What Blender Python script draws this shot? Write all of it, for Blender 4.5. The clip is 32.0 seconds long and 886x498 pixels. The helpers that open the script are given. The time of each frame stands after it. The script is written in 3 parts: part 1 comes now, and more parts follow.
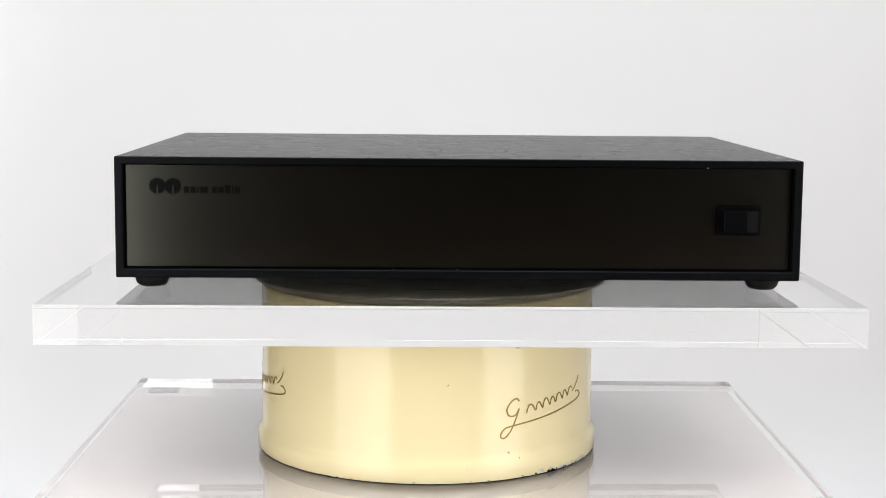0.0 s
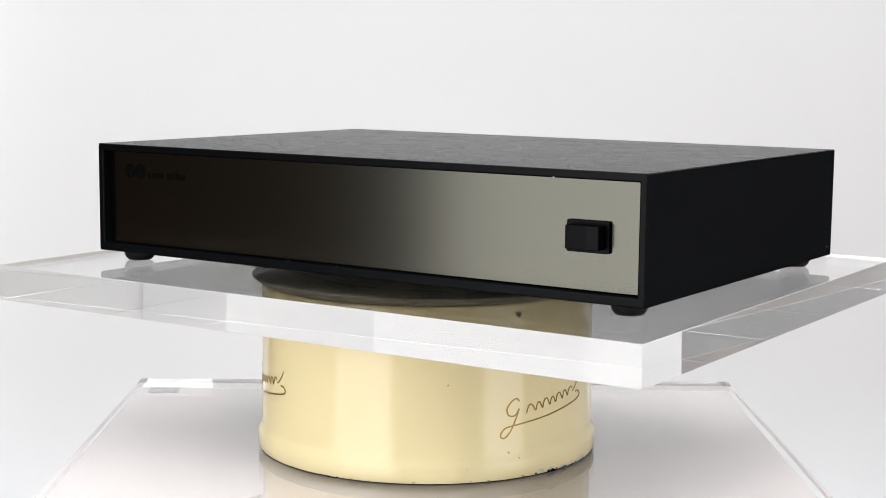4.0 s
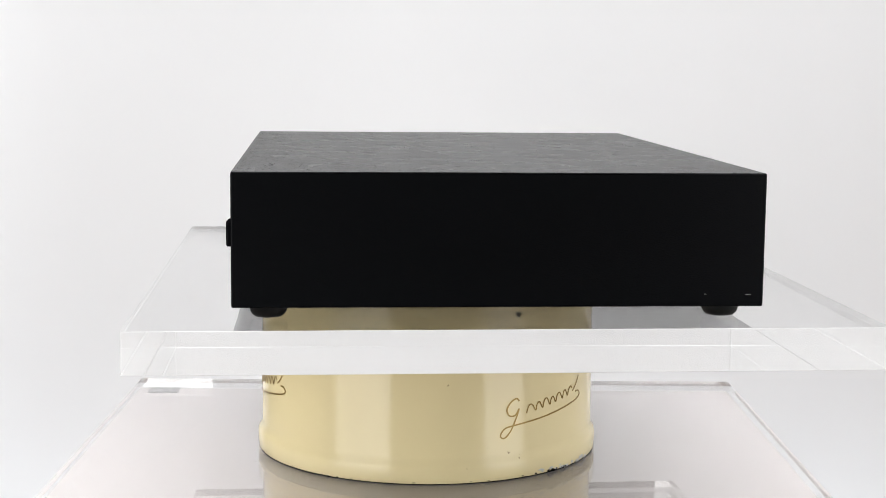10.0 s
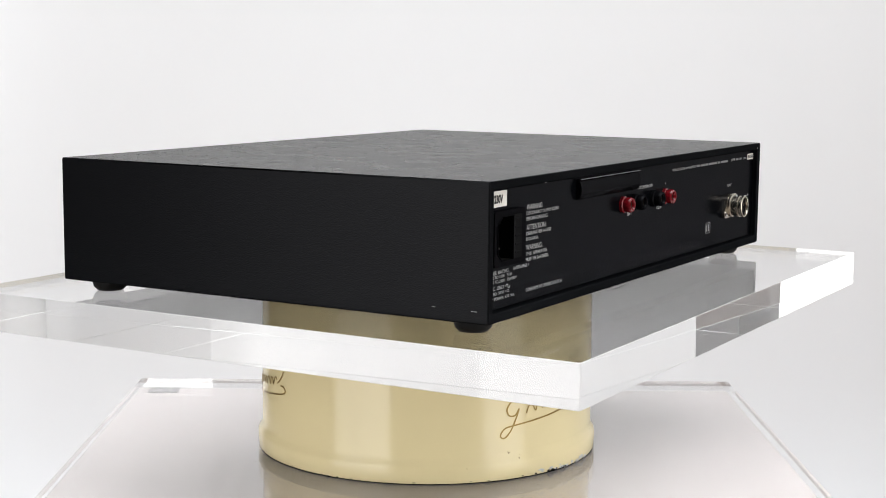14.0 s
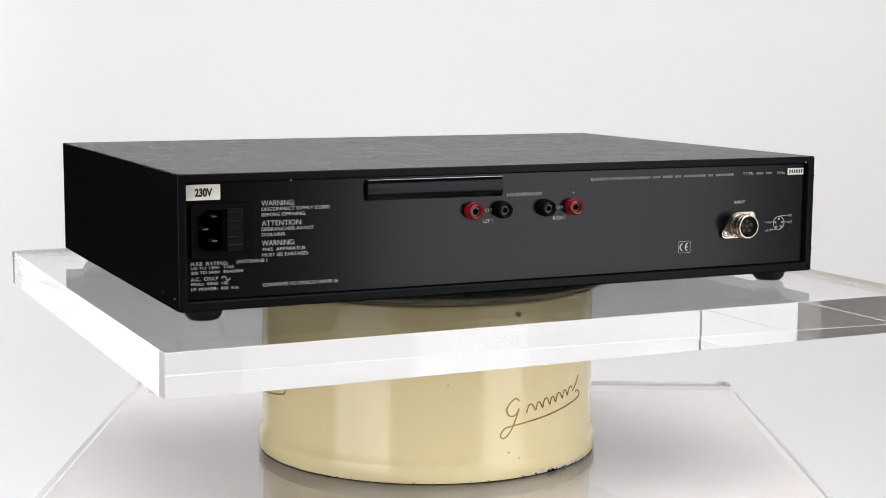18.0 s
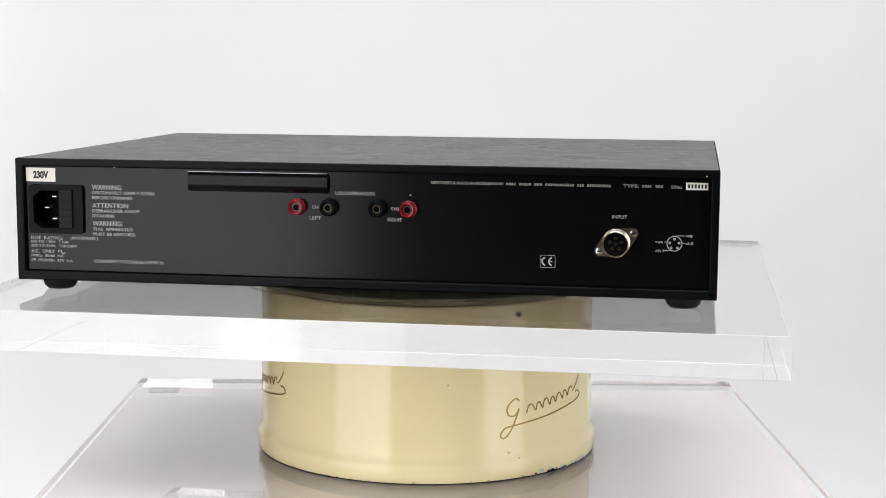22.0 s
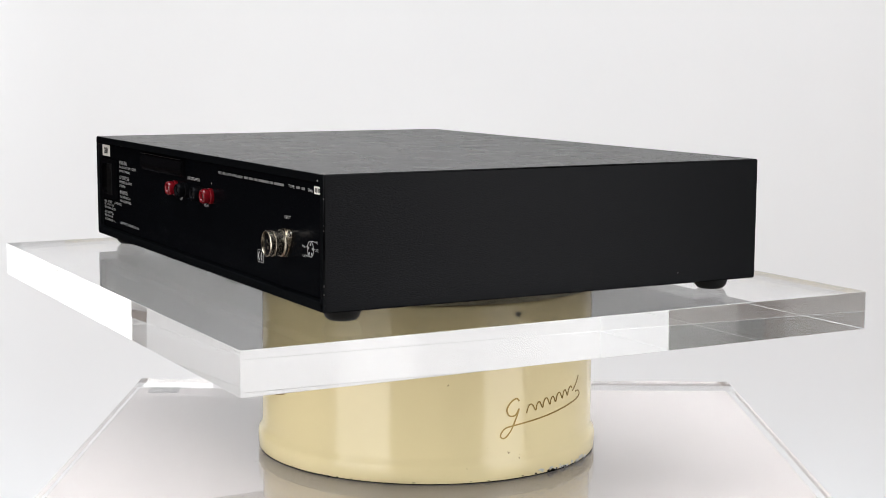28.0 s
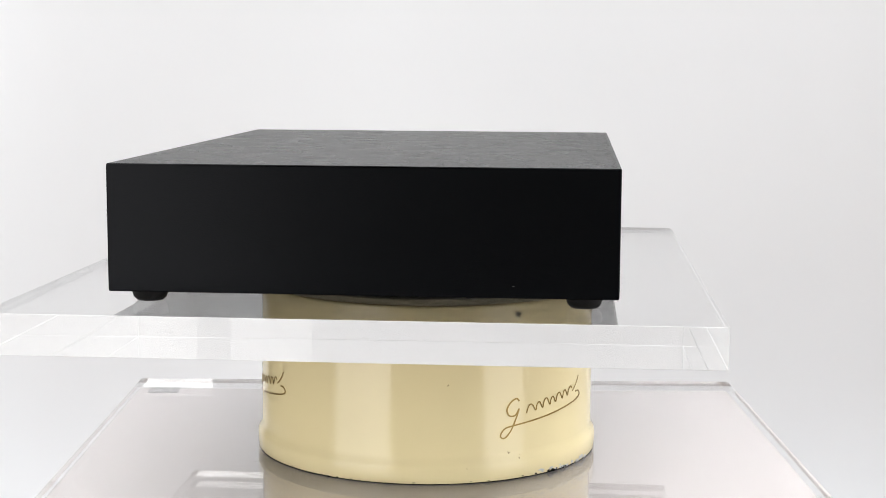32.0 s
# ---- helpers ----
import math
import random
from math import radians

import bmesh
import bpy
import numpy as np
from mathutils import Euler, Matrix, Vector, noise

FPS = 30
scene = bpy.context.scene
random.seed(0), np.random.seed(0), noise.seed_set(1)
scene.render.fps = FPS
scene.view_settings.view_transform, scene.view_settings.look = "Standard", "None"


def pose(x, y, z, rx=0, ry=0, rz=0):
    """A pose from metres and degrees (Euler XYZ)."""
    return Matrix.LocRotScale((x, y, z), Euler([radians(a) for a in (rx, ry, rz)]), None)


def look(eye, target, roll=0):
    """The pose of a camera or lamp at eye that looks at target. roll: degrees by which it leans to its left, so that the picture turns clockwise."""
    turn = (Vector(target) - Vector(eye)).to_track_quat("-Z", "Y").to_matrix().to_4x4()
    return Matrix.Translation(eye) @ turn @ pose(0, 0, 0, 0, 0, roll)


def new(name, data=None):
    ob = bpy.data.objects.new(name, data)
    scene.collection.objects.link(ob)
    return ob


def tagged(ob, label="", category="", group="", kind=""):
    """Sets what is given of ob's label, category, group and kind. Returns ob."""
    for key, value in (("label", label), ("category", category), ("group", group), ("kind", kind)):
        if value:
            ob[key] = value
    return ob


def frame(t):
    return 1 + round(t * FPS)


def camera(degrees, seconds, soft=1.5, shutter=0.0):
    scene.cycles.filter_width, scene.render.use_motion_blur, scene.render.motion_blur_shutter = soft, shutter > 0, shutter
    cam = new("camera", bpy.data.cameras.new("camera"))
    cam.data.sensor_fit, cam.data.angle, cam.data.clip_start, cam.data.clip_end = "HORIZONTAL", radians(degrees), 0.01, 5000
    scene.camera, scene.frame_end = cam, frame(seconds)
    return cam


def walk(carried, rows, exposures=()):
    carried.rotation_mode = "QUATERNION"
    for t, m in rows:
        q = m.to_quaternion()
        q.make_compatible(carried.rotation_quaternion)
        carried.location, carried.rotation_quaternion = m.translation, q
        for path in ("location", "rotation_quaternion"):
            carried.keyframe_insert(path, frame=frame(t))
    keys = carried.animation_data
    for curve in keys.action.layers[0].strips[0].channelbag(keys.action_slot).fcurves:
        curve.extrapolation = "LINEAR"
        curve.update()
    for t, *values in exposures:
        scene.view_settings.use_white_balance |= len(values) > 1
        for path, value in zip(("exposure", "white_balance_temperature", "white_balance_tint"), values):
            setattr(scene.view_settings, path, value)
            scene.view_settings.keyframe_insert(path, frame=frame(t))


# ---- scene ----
# Metres, z up, floor at z = 0; the turning axis stands at x = y = 0.
Z_SLAB = 0.300                 # top of the acrylic slab that carries the drum
Z_AMP = Z_SLAB + 0.1359        # underside of the amplifier's case
Z_PLATE = Z_AMP - 0.0330       # underside of the turning acrylic plate
PLATE_T = 0.0243
MM = 0.001
W, D, H = 0.430, 0.301, 0.075  # amplifier case

# ---- camera ----
EYE = (0.0, -1.0746, Z_AMP + 0.1394)
AIM = (EYE[0] + 0.0081, EYE[1] + 0.99193, EYE[2] - 0.12654)
cam = camera(32.44, 32.0, soft=0.9)
walk(cam, [(0, look(EYE, AIM, 0.427)), (32, look(EYE, AIM, 0.427))])

# ---- world and light ----
world = bpy.data.worlds.new("world")
scene.world = world
world.use_nodes = True
world.node_tree.nodes["Background"].inputs[0].default_value = (0.9, 0.95, 1.0, 1)
world.node_tree.nodes["Background"].inputs[1].default_value = 0.05
scene.view_settings.exposure = 0.12
scene.cycles.max_bounces, scene.cycles.glossy_bounces = 16, 12  # many inner reflections in the clear plate


def area(name, eye, target, width, height, power, colour):
    lamp = bpy.data.lights.new(name, "AREA")
    lamp.shape, lamp.size, lamp.size_y = "RECTANGLE", width, height
    lamp.energy, lamp.color = power, colour
    ob = new(name, lamp)
    ob.matrix_world = look(eye, target)
    return ob


area("light_panel_lamp", (-0.59, -0.65, 0.62), (-0.215, 0.0, 0.62), 0.60, 1.0, 4.9, (0.99, 0.985, 0.975))
area("light_panel_lamp", (-0.455, -0.716, 0.58), (-0.08, -0.066, 0.58), 0.26, 0.8, 0.25, (0.99, 0.985, 0.975))
area("light_panel_lamp", (0.63, -0.545, 0.62), (0.09, -0.10, 0.62), 0.40, 1.0, 3.1, (0.99, 0.985, 0.975))
area("overhead_light", (0.1, -0.50, 2.62), (0.1, -0.50, 0), 2.6, 1.6, 70, (0.94, 0.97, 1.0))
# added, unseen lamp that brightens the brown west side of the room
area("overhead_light", (-2.9, -0.1, 2.62), (-2.9, -0.1, 0), 1.6, 1.6, 7, (1.0, 0.97, 0.93))


# ---- materials ----
def material(name, colour, rough=0.5, metal=0.0, spread=0.12, scale=30.0, bump=0.0, bump_scale=400.0, fleck=None, coat=0.0,
             ior=1.5, stretch=(1, 1, 1), sheen=0.5, vary=0.05):
    """A surface with colour and gloss that vary at two scales, and a fine relief."""
    m = bpy.data.materials.new(name)
    m.use_nodes = True
    nt = m.node_tree
    b = nt.nodes["Principled BSDF"]
    link = nt.links.new
    co = nt.nodes.new("ShaderNodeTexCoord")
    mp = nt.nodes.new("ShaderNodeMapping")
    mp.inputs["Scale"].default_value = stretch
    link(co.outputs["Object"], mp.inputs["Vector"])
    big = nt.nodes.new("ShaderNodeTexNoise")
    big.inputs["Scale"].default_value, big.inputs["Detail"].default_value = scale, 5
    link(mp.outputs[0], big.inputs["Vector"])
    fine = nt.nodes.new("ShaderNodeTexNoise")
    fine.inputs["Scale"].default_value, fine.inputs["Detail"].default_value = bump_scale, 3
    link(mp.outputs[0], fine.inputs["Vector"])
    mix = nt.nodes.new("ShaderNodeMixRGB")
    c = colour
    mix.inputs[1].default_value = (c[0] * (1 - spread), c[1] * (1 - spread), c[2] * (1 - spread), 1)
    mix.inputs[2].default_value = (min(1, c[0] * (1 + spread)), min(1, c[1] * (1 + spread)), min(1, c[2] * (1 + spread)), 1)
    add = nt.nodes.new("ShaderNodeMath")
    add.operation = "MULTIPLY_ADD"
    link(fine.outputs[0], add.inputs[0])
    add.inputs[1].default_value = 0.4
    link(big.outputs[0], add.inputs[2])
    sub = nt.nodes.new("ShaderNodeMath")
    sub.operation = "SUBTRACT"
    link(add.outputs[0], sub.inputs[0])
    sub.inputs[1].default_value = 0.2
    link(sub.outputs[0], mix.inputs[0])
    last = mix.outputs[0]
    if fleck:
        ramp = nt.nodes.new("ShaderNodeValToRGB")
        ramp.color_ramp.elements[0].position, ramp.color_ramp.elements[1].position = fleck[0], fleck[0] + 0.05
        speck = nt.nodes.new("ShaderNodeTexNoise")
        speck.inputs["Scale"].default_value, speck.inputs["Detail"].default_value = fleck[1], 2
        link(mp.outputs[0], speck.inputs["Vector"])
        link(speck.outputs[0], ramp.inputs[0])
        over = nt.nodes.new("ShaderNodeMixRGB")
        link(ramp.outputs[0], over.inputs[0])
        link(last, over.inputs[1])
        over.inputs[2].default_value = (*fleck[2], 1)
        last = over.outputs[0]
    link(last, b.inputs["Base Color"])
    gloss = nt.nodes.new("ShaderNodeMapRange")
    gloss.inputs["To Min"].default_value, gloss.inputs["To Max"].default_value = max(0.02, rough - vary), min(1, rough + vary)
    link(big.outputs[0], gloss.inputs["Value"])
    link(gloss.outputs[0], b.inputs["Roughness"])
    b.inputs["Metallic"].default_value = metal
    b.inputs["Coat Weight"].default_value = coat
    b.inputs["IOR"].default_value = ior
    b.inputs["Specular IOR Level"].default_value = sheen
    if bump:
        bp = nt.nodes.new("ShaderNodeBump")
        bp.inputs["Strength"].default_value, bp.inputs["Distance"].default_value = 1.0, bump
        link(fine.outputs[0], bp.inputs["Height"])
        link(bp.outputs[0], b.inputs["Normal"])
    return m


def acrylic_material(name, tint, film=1.0):
    """Clear polished cast acrylic. film: factor on the refracted colour; below 1 it darkens what shows through the
    face.
    """
    m = bpy.data.materials.new(name)
    m.use_nodes = True
    nt = m.node_tree
    nt.nodes.remove(nt.nodes["Principled BSDF"])
    both, fres = nt.nodes.new("ShaderNodeMixShader"), nt.nodes.new("ShaderNodeFresnel")
    thru, gloss = nt.nodes.new("ShaderNodeBsdfRefraction"), nt.nodes.new("ShaderNodeBsdfAnisotropic")
    thru.inputs["Color"].default_value, thru.inputs["Roughness"].default_value, thru.inputs["IOR"].default_value = (*(c * film for c in tint), 1), 0, 1.49
    gloss.inputs["Color"].default_value, gloss.inputs["Roughness"].default_value = (1, 1, 1, 1), 0
    fres.inputs["IOR"].default_value = 1.49
    nt.links.new(fres.outputs[0], both.inputs[0])
    nt.links.new(thru.outputs[0], both.inputs[1])
    nt.links.new(gloss.outputs[0], both.inputs[2])
    nt.links.new(both.outputs[0], nt.nodes["Material Output"].inputs["Surface"])
    return m


def haze_material(name, amount):
    """A milky layer standing in for light that glows in an acrylic edge."""
    m = bpy.data.materials.new(name)
    m.use_nodes = True
    nt = m.node_tree
    nt.nodes.remove(nt.nodes["Principled BSDF"])
    clear, cloud, both = nt.nodes.new("ShaderNodeBsdfTransparent"), nt.nodes.new("ShaderNodeBsdfDiffuse"), nt.nodes.new("ShaderNodeMixShader")
    grain = nt.nodes.new("ShaderNodeTexNoise")
    grain.inputs["Scale"].default_value = 60
    amt = nt.nodes.new("ShaderNodeMapRange")
    amt.inputs["To Min"].default_value, amt.inputs["To Max"].default_value = amount * 0.8, amount * 1.2
    cloud.inputs["Color"].default_value = (0.88, 0.88, 0.87, 1)
    nt.links.new(grain.outputs[0], amt.inputs["Value"])
    nt.links.new(amt.outputs[0], both.inputs[0])
    nt.links.new(clear.outputs[0], both.inputs[1])
    nt.links.new(cloud.outputs[0], both.inputs[2])
    nt.links.new(both.outputs[0], nt.nodes["Material Output"].inputs["Surface"])
    return m


def satin(m, amount, rough):
    """Textured paint: a weak gloss of one strength at all angles over the dark coat."""
    nt = m.node_tree
    b = nt.nodes["Principled BSDF"]
    b.inputs["Specular IOR Level"].default_value = 0.0
    gloss, both = nt.nodes.new("ShaderNodeBsdfAnisotropic"), nt.nodes.new("ShaderNodeAddShader")
    gloss.inputs["Color"].default_value, gloss.inputs["Roughness"].default_value = (amount, amount, amount * 1.06, 1), rough
    for k in b.inputs["Normal"].links:
        nt.links.new(k.from_socket, gloss.inputs["Normal"])
    nt.links.new(b.outputs[0], both.inputs[0])
    nt.links.new(gloss.outputs[0], both.inputs[1])
    nt.links.new(both.outputs[0], nt.nodes["Material Output"].inputs["Surface"])
    return m


M_HAZE = haze_material("acrylic_edge_glow", 0.045)
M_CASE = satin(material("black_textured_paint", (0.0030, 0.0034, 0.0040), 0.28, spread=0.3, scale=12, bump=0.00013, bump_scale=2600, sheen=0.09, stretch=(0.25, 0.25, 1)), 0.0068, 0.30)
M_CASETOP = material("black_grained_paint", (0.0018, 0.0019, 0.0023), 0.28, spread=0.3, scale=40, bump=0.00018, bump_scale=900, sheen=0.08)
M_FRONT = material("smoked_brushed_metal", (0.105, 0.104, 0.088), 0.19, metal=1.0, spread=0.02, scale=6, vary=0.004)
M_BACK = satin(material("black_satin_panel", (0.0018, 0.0021, 0.0028), 0.30, sheen=0.10, spread=0.1, scale=10, bump=0.00002, bump_scale=1500, vary=0.02), 0.019, 0.21)
M_BLACK = satin(material("black_plastic", (0.0026, 0.0026, 0.0032), 0.32, sheen=0.14, spread=0.15, scale=60), 0.006, 0.34)
M_RUBBER = material("black_rubber", (0.003, 0.003, 0.003), 0.55, sheen=0.18, spread=0.2, scale=60, bump=0.00005, bump_scale=2500)
M_HOLE = material("deep_black", (0.003, 0.003, 0.003), 0.7, spread=0.2, sheen=0.08)
M_INK = material("white_ink", (0.40, 0.40, 0.40), 0.6, spread=0.2, scale=900)
M_FAINTINK = material("thin_white_ink", (0.21, 0.21, 0.21), 0.6, spread=0.3, scale=900)
M_DARKINK = material("dark_ink", (0.003, 0.003, 0.003), 0.2, spread=0.1, scale=300, vary=0.01, sheen=0.16)
M_RUB = material("rubbed_dark_metal", (0.055, 0.055, 0.055), 0.4, spread=0.4, scale=500, sheen=0.3)
M_STICKER = material("cream_paper_label", (0.80, 0.785, 0.73), 0.55, spread=0.05, scale=150)
M_DRAWER = satin(material("worn_black_plastic", (0.005, 0.005, 0.005), 0.4, sheen=0.2, spread=0.5, scale=260, bump=0.00006, bump_scale=900), 0.009, 0.34)
M_BLACKINK = material("black_ink", (0.01, 0.01, 0.01), 0.6, spread=0.1)
M_RED = material("red_plastic", (0.15, 0.003, 0.007), 0.22, spread=0.1, scale=100)
M_NICKEL = material("worn_nickel", (0.50, 0.455, 0.38), 0.24, metal=1.0, spread=0.2, scale=160, bump=0.00003, bump_scale=700)
M_STEEL = material("bright_steel", (0.75, 0.75, 0.73), 0.25, metal=1.0, spread=0.08, scale=150)
M_PIN = material("dull_contact_metal", (0.42, 0.41, 0.38), 0.3, metal=1.0, spread=0.2, scale=300)
M_BRASS = material("dull_brass", (0.10, 0.085, 0.065), 0.35, metal=1.0, spread=0.2, scale=300)
M_LABEL = satin(material("glossy_black_label", (0.003, 0.003, 0.0035), 0.2, sheen=0.07, spread=0.1, scale=40), 0.012, 0.16)
M_LIP = material("polished_dark_edge", (0.24, 0.24, 0.26), 0.16, metal=1.0, spread=0.08, scale=60)
M_CREAM = material("cream_gloss_enamel", (0.70, 0.595, 0.345), 0.12, spread=0.03, scale=9, bump=0.000012, bump_scale=40, fleck=(0.765, 160, (0.30, 0.22, 0.12)))
M_GOLD = material("gold_print", (0.30, 0.20, 0.055), 0.35, metal=0.6, spread=0.15, scale=300)
M_PLATTER = material("scuffed_dark_platter", (0.20, 0.185, 0.14), 0.42, spread=0.5, scale=25, bump=0.0002, bump_scale=120, fleck=(0.70, 90, (0.35, 0.34, 0.30)))
M_SCRATCH = material("white_scratched_acrylic", (0.85, 0.85, 0.83), 0.5, spread=0.15, scale=300)
M_CHIP = material("bare_chipped_metal", (0.40, 0.40, 0.39), 0.5, spread=0.5, scale=300)
M_ACRYLIC = acrylic_material("clear_acrylic", (0.998, 0.998, 0.997), film=0.92)
M_CLEAR = acrylic_material("clear_acrylic_side", (0.998, 0.998, 0.997))
M_SLAB = acrylic_material("clear_slab_acrylic", (0.997, 0.997, 0.997))
M_PEDESTAL = material("pale_grey_pedestal", (0.42, 0.378, 0.364), 0.6, spread=0.05, scale=5, bump=0.0001, bump_scale=200)
M_PAD = material("grey_felt_pad", (0.07, 0.07, 0.075), 0.9, spread=0.1, scale=200)
M_PAPER = material("white_background_paper", (0.86, 0.86, 0.865), 0.85, spread=0.012, scale=1.5)
M_WALL = material("dark_painted_wall", (0.042, 0.039, 0.035), 0.8, spread=0.06, scale=2, bump=0.0003, bump_scale=120)
M_WHITEWALL = material("white_painted_wall", (0.78, 0.77, 0.76), 0.8, spread=0.03, scale=2, bump=0.0003, bump_scale=120)
M_GREYWALL = material("pale_grey_wall", (0.42, 0.42, 0.45), 0.7, spread=0.05, scale=2)
M_CEILING = material("white_ceiling_paint", (0.45, 0.45, 0.44), 0.85, spread=0.03, scale=2)
M_BROWN = material("brown_floor_finish", (0.19, 0.112, 0.073), 0.35, spread=0.15, scale=3, bump=0.0002, bump_scale=90)
M_FROST = material("ground_acrylic_edge", (0.68, 0.68, 0.67), 0.5, spread=0.1, scale=400)


# ---- mesh helpers ----
def part(name, bm, mat, parent=None, label="", smooth=False):
    me = bpy.data.meshes.new(name)
    bmesh.ops.recalc_face_normals(bm, faces=bm.faces)
    if smooth:
        for f in bm.faces:
            f.smooth = True
        for e in bm.edges:
            if len(e.link_faces) == 2 and e.calc_face_angle() > 0.6:
                e.smooth = False
    bm.to_mesh(me)
    bm.free()
    me.materials.append(mat)
    ob = new(name, me)
    if parent:
        ob.parent = parent
    return tagged(ob, label)


def box(x0, x1, y0, y1, z0, z1, bevel=0.0, seg=2, bm=None):
    made = bmesh.new()
    bmesh.ops.create_cube(made, size=1)
    bmesh.ops.scale(made, vec=(x1 - x0, y1 - y0, z1 - z0), verts=made.verts)
    bmesh.ops.translate(made, vec=((x0 + x1) / 2, (y0 + y1) / 2, (z0 + z1) / 2), verts=made.verts)
    if bevel:
        bmesh.ops.bevel(made, geom=list(made.edges), offset=bevel, segments=seg, profile=0.5, affect="EDGES")
    if bm is None:
        return made
    me = bpy.data.meshes.new("tmp")
    made.to_mesh(me)
    made.free()
    bm.from_mesh(me)
    bpy.data.meshes.remove(me)
    return bm


def lathe(profile, segments=48, m=None, bm=None, close=False):
    """Turns (radius, height) pairs round z; m moves the result."""
    bm = bm or bmesh.new()
    rings = []
    for r, z in profile:
        if r < 1e-7:
            rings.append([bm.verts.new((0, 0, z))])
        else:
            rings.append([bm.verts.new((r * math.cos(2 * math.pi * i / segments), r * math.sin(2 * math.pi * i / segments), z)) for i in range(segments)])
    pairs = list(zip(rings, rings[1:])) + ([(rings[-1], rings[0])] if close else [])
    for a, b in pairs:
        for i in range(segments):
            j = (i + 1) % segments
            if len(a) == 1 and len(b) == 1:
                continue
            if len(a) == 1:
                bm.faces.new((a[0], b[i], b[j]))
            elif len(b) == 1:
                bm.faces.new((a[i], a[j], b[0]))
            else:
                bm.faces.new((a[i], a[j], b[j], b[i]))
    if m is not None:
        bmesh.ops.transform(bm, matrix=m, verts=[v for ring in rings for v in ring])
    return bm


def prism(outline, y0, y1, bm=None):
    """An outline of (x, z) points, from y0 to y1."""
    bm = bm or bmesh.new()
    a = [bm.verts.new((x, y0, z)) for x, z in outline]
    b = [bm.verts.new((x, y1, z)) for x, z in outline]
    bm.faces.new(a)
    bm.faces.new(list(reversed(b)))
    for i in range(len(a)):
        j = (i + 1) % len(a)
        bm.faces.new((a[i], b[i], b[j], a[j]))
    return bm


def rounded(x0, x1, z0, z1, r, n=5):
    pts = []
    for cx, cz, a0 in ((x1 - r, z1 - r, 0), (x0 + r, z1 - r, 90), (x0 + r, z0 + r, 180), (x1 - r, z0 + r, 270)):
        for i in range(n + 1):
            a = radians(a0 + 90 * i / n)
            pts.append((cx + r * math.cos(a), cz + r * math.sin(a)))
    return pts


def disc(cx, cz, r, n=32, a0=0):
    return [(cx + r * math.cos(2 * math.pi * i / n + a0), cz + r * math.sin(2 * math.pi * i / n + a0)) for i in range(n)]


def ring(cx, cz, r_out, r_in, y0, y1, n=48, a0=0.0, a1=360.0, bm=None):
    """A flat ring, or a piece of one, from y0 to y1."""
    bm = bm or bmesh.new()
    full = a1 - a0 > 359.9
    count = n if full else n + 1
    rows = []
    for i in range(count):
        a = radians(a0 + (a1 - a0) * i / n)
        rows.append([bm.verts.new((cx + r * math.cos(a), y, cz + r * math.sin(a))) for r, y in ((r_out, y0), (r_out, y1), (r_in, y1), (r_in, y0))])
    for i in range(n):
        a, b = rows[i], rows[(i + 1) % count]
        for k in range(4):
            bm.faces.new((a[k], b[k], b[(k + 1) % 4], a[(k + 1) % 4]))
    if not full:
        bm.faces.new(rows[0])
        bm.faces.new(list(reversed(rows[-1])))
    return bm


def lettering(text, x0, x1, z0, z1, y, mat, parent, name="lettering", label=""):
    """Print that fills the box from x0 to x1 and z0 to z1 on a face whose outside is towards +y (x1 < x0 reads rightwards from outside)."""
    cu = bpy.data.curves.new("print", "FONT")
    cu.body, cu.offset = text, 0.045 if mat is M_BLACKINK else 0.0
    tmp = new("print", cu)
    dg = bpy.context.evaluated_depsgraph_get()
    me = bpy.data.meshes.new_from_object(tmp.evaluated_get(dg))
    bpy.data.objects.remove(tmp)
    bpy.data.curves.remove(cu)
    co = np.zeros(len(me.vertices) * 3)
    me.vertices.foreach_get("co", co)
    co = co.reshape(-1, 3)
    lo, hi = co.min(0), co.max(0)
    out = np.zeros_like(co)
    out[:, 0] = x0 + (co[:, 0] - lo[0]) / (hi[0] - lo[0]) * (x1 - x0)
    out[:, 1] = y
    out[:, 2] = z0 + (co[:, 1] - lo[1]) / (hi[1] - lo[1]) * (z1 - z0)
    me.vertices.foreach_set("co", out.ravel())
    me.update()
    me.name = name
    me.materials.clear()
    me.materials.append(mat)
    ob = new(name, me)
    ob.parent = parent
    return tagged(ob, label or "white printed lettering")


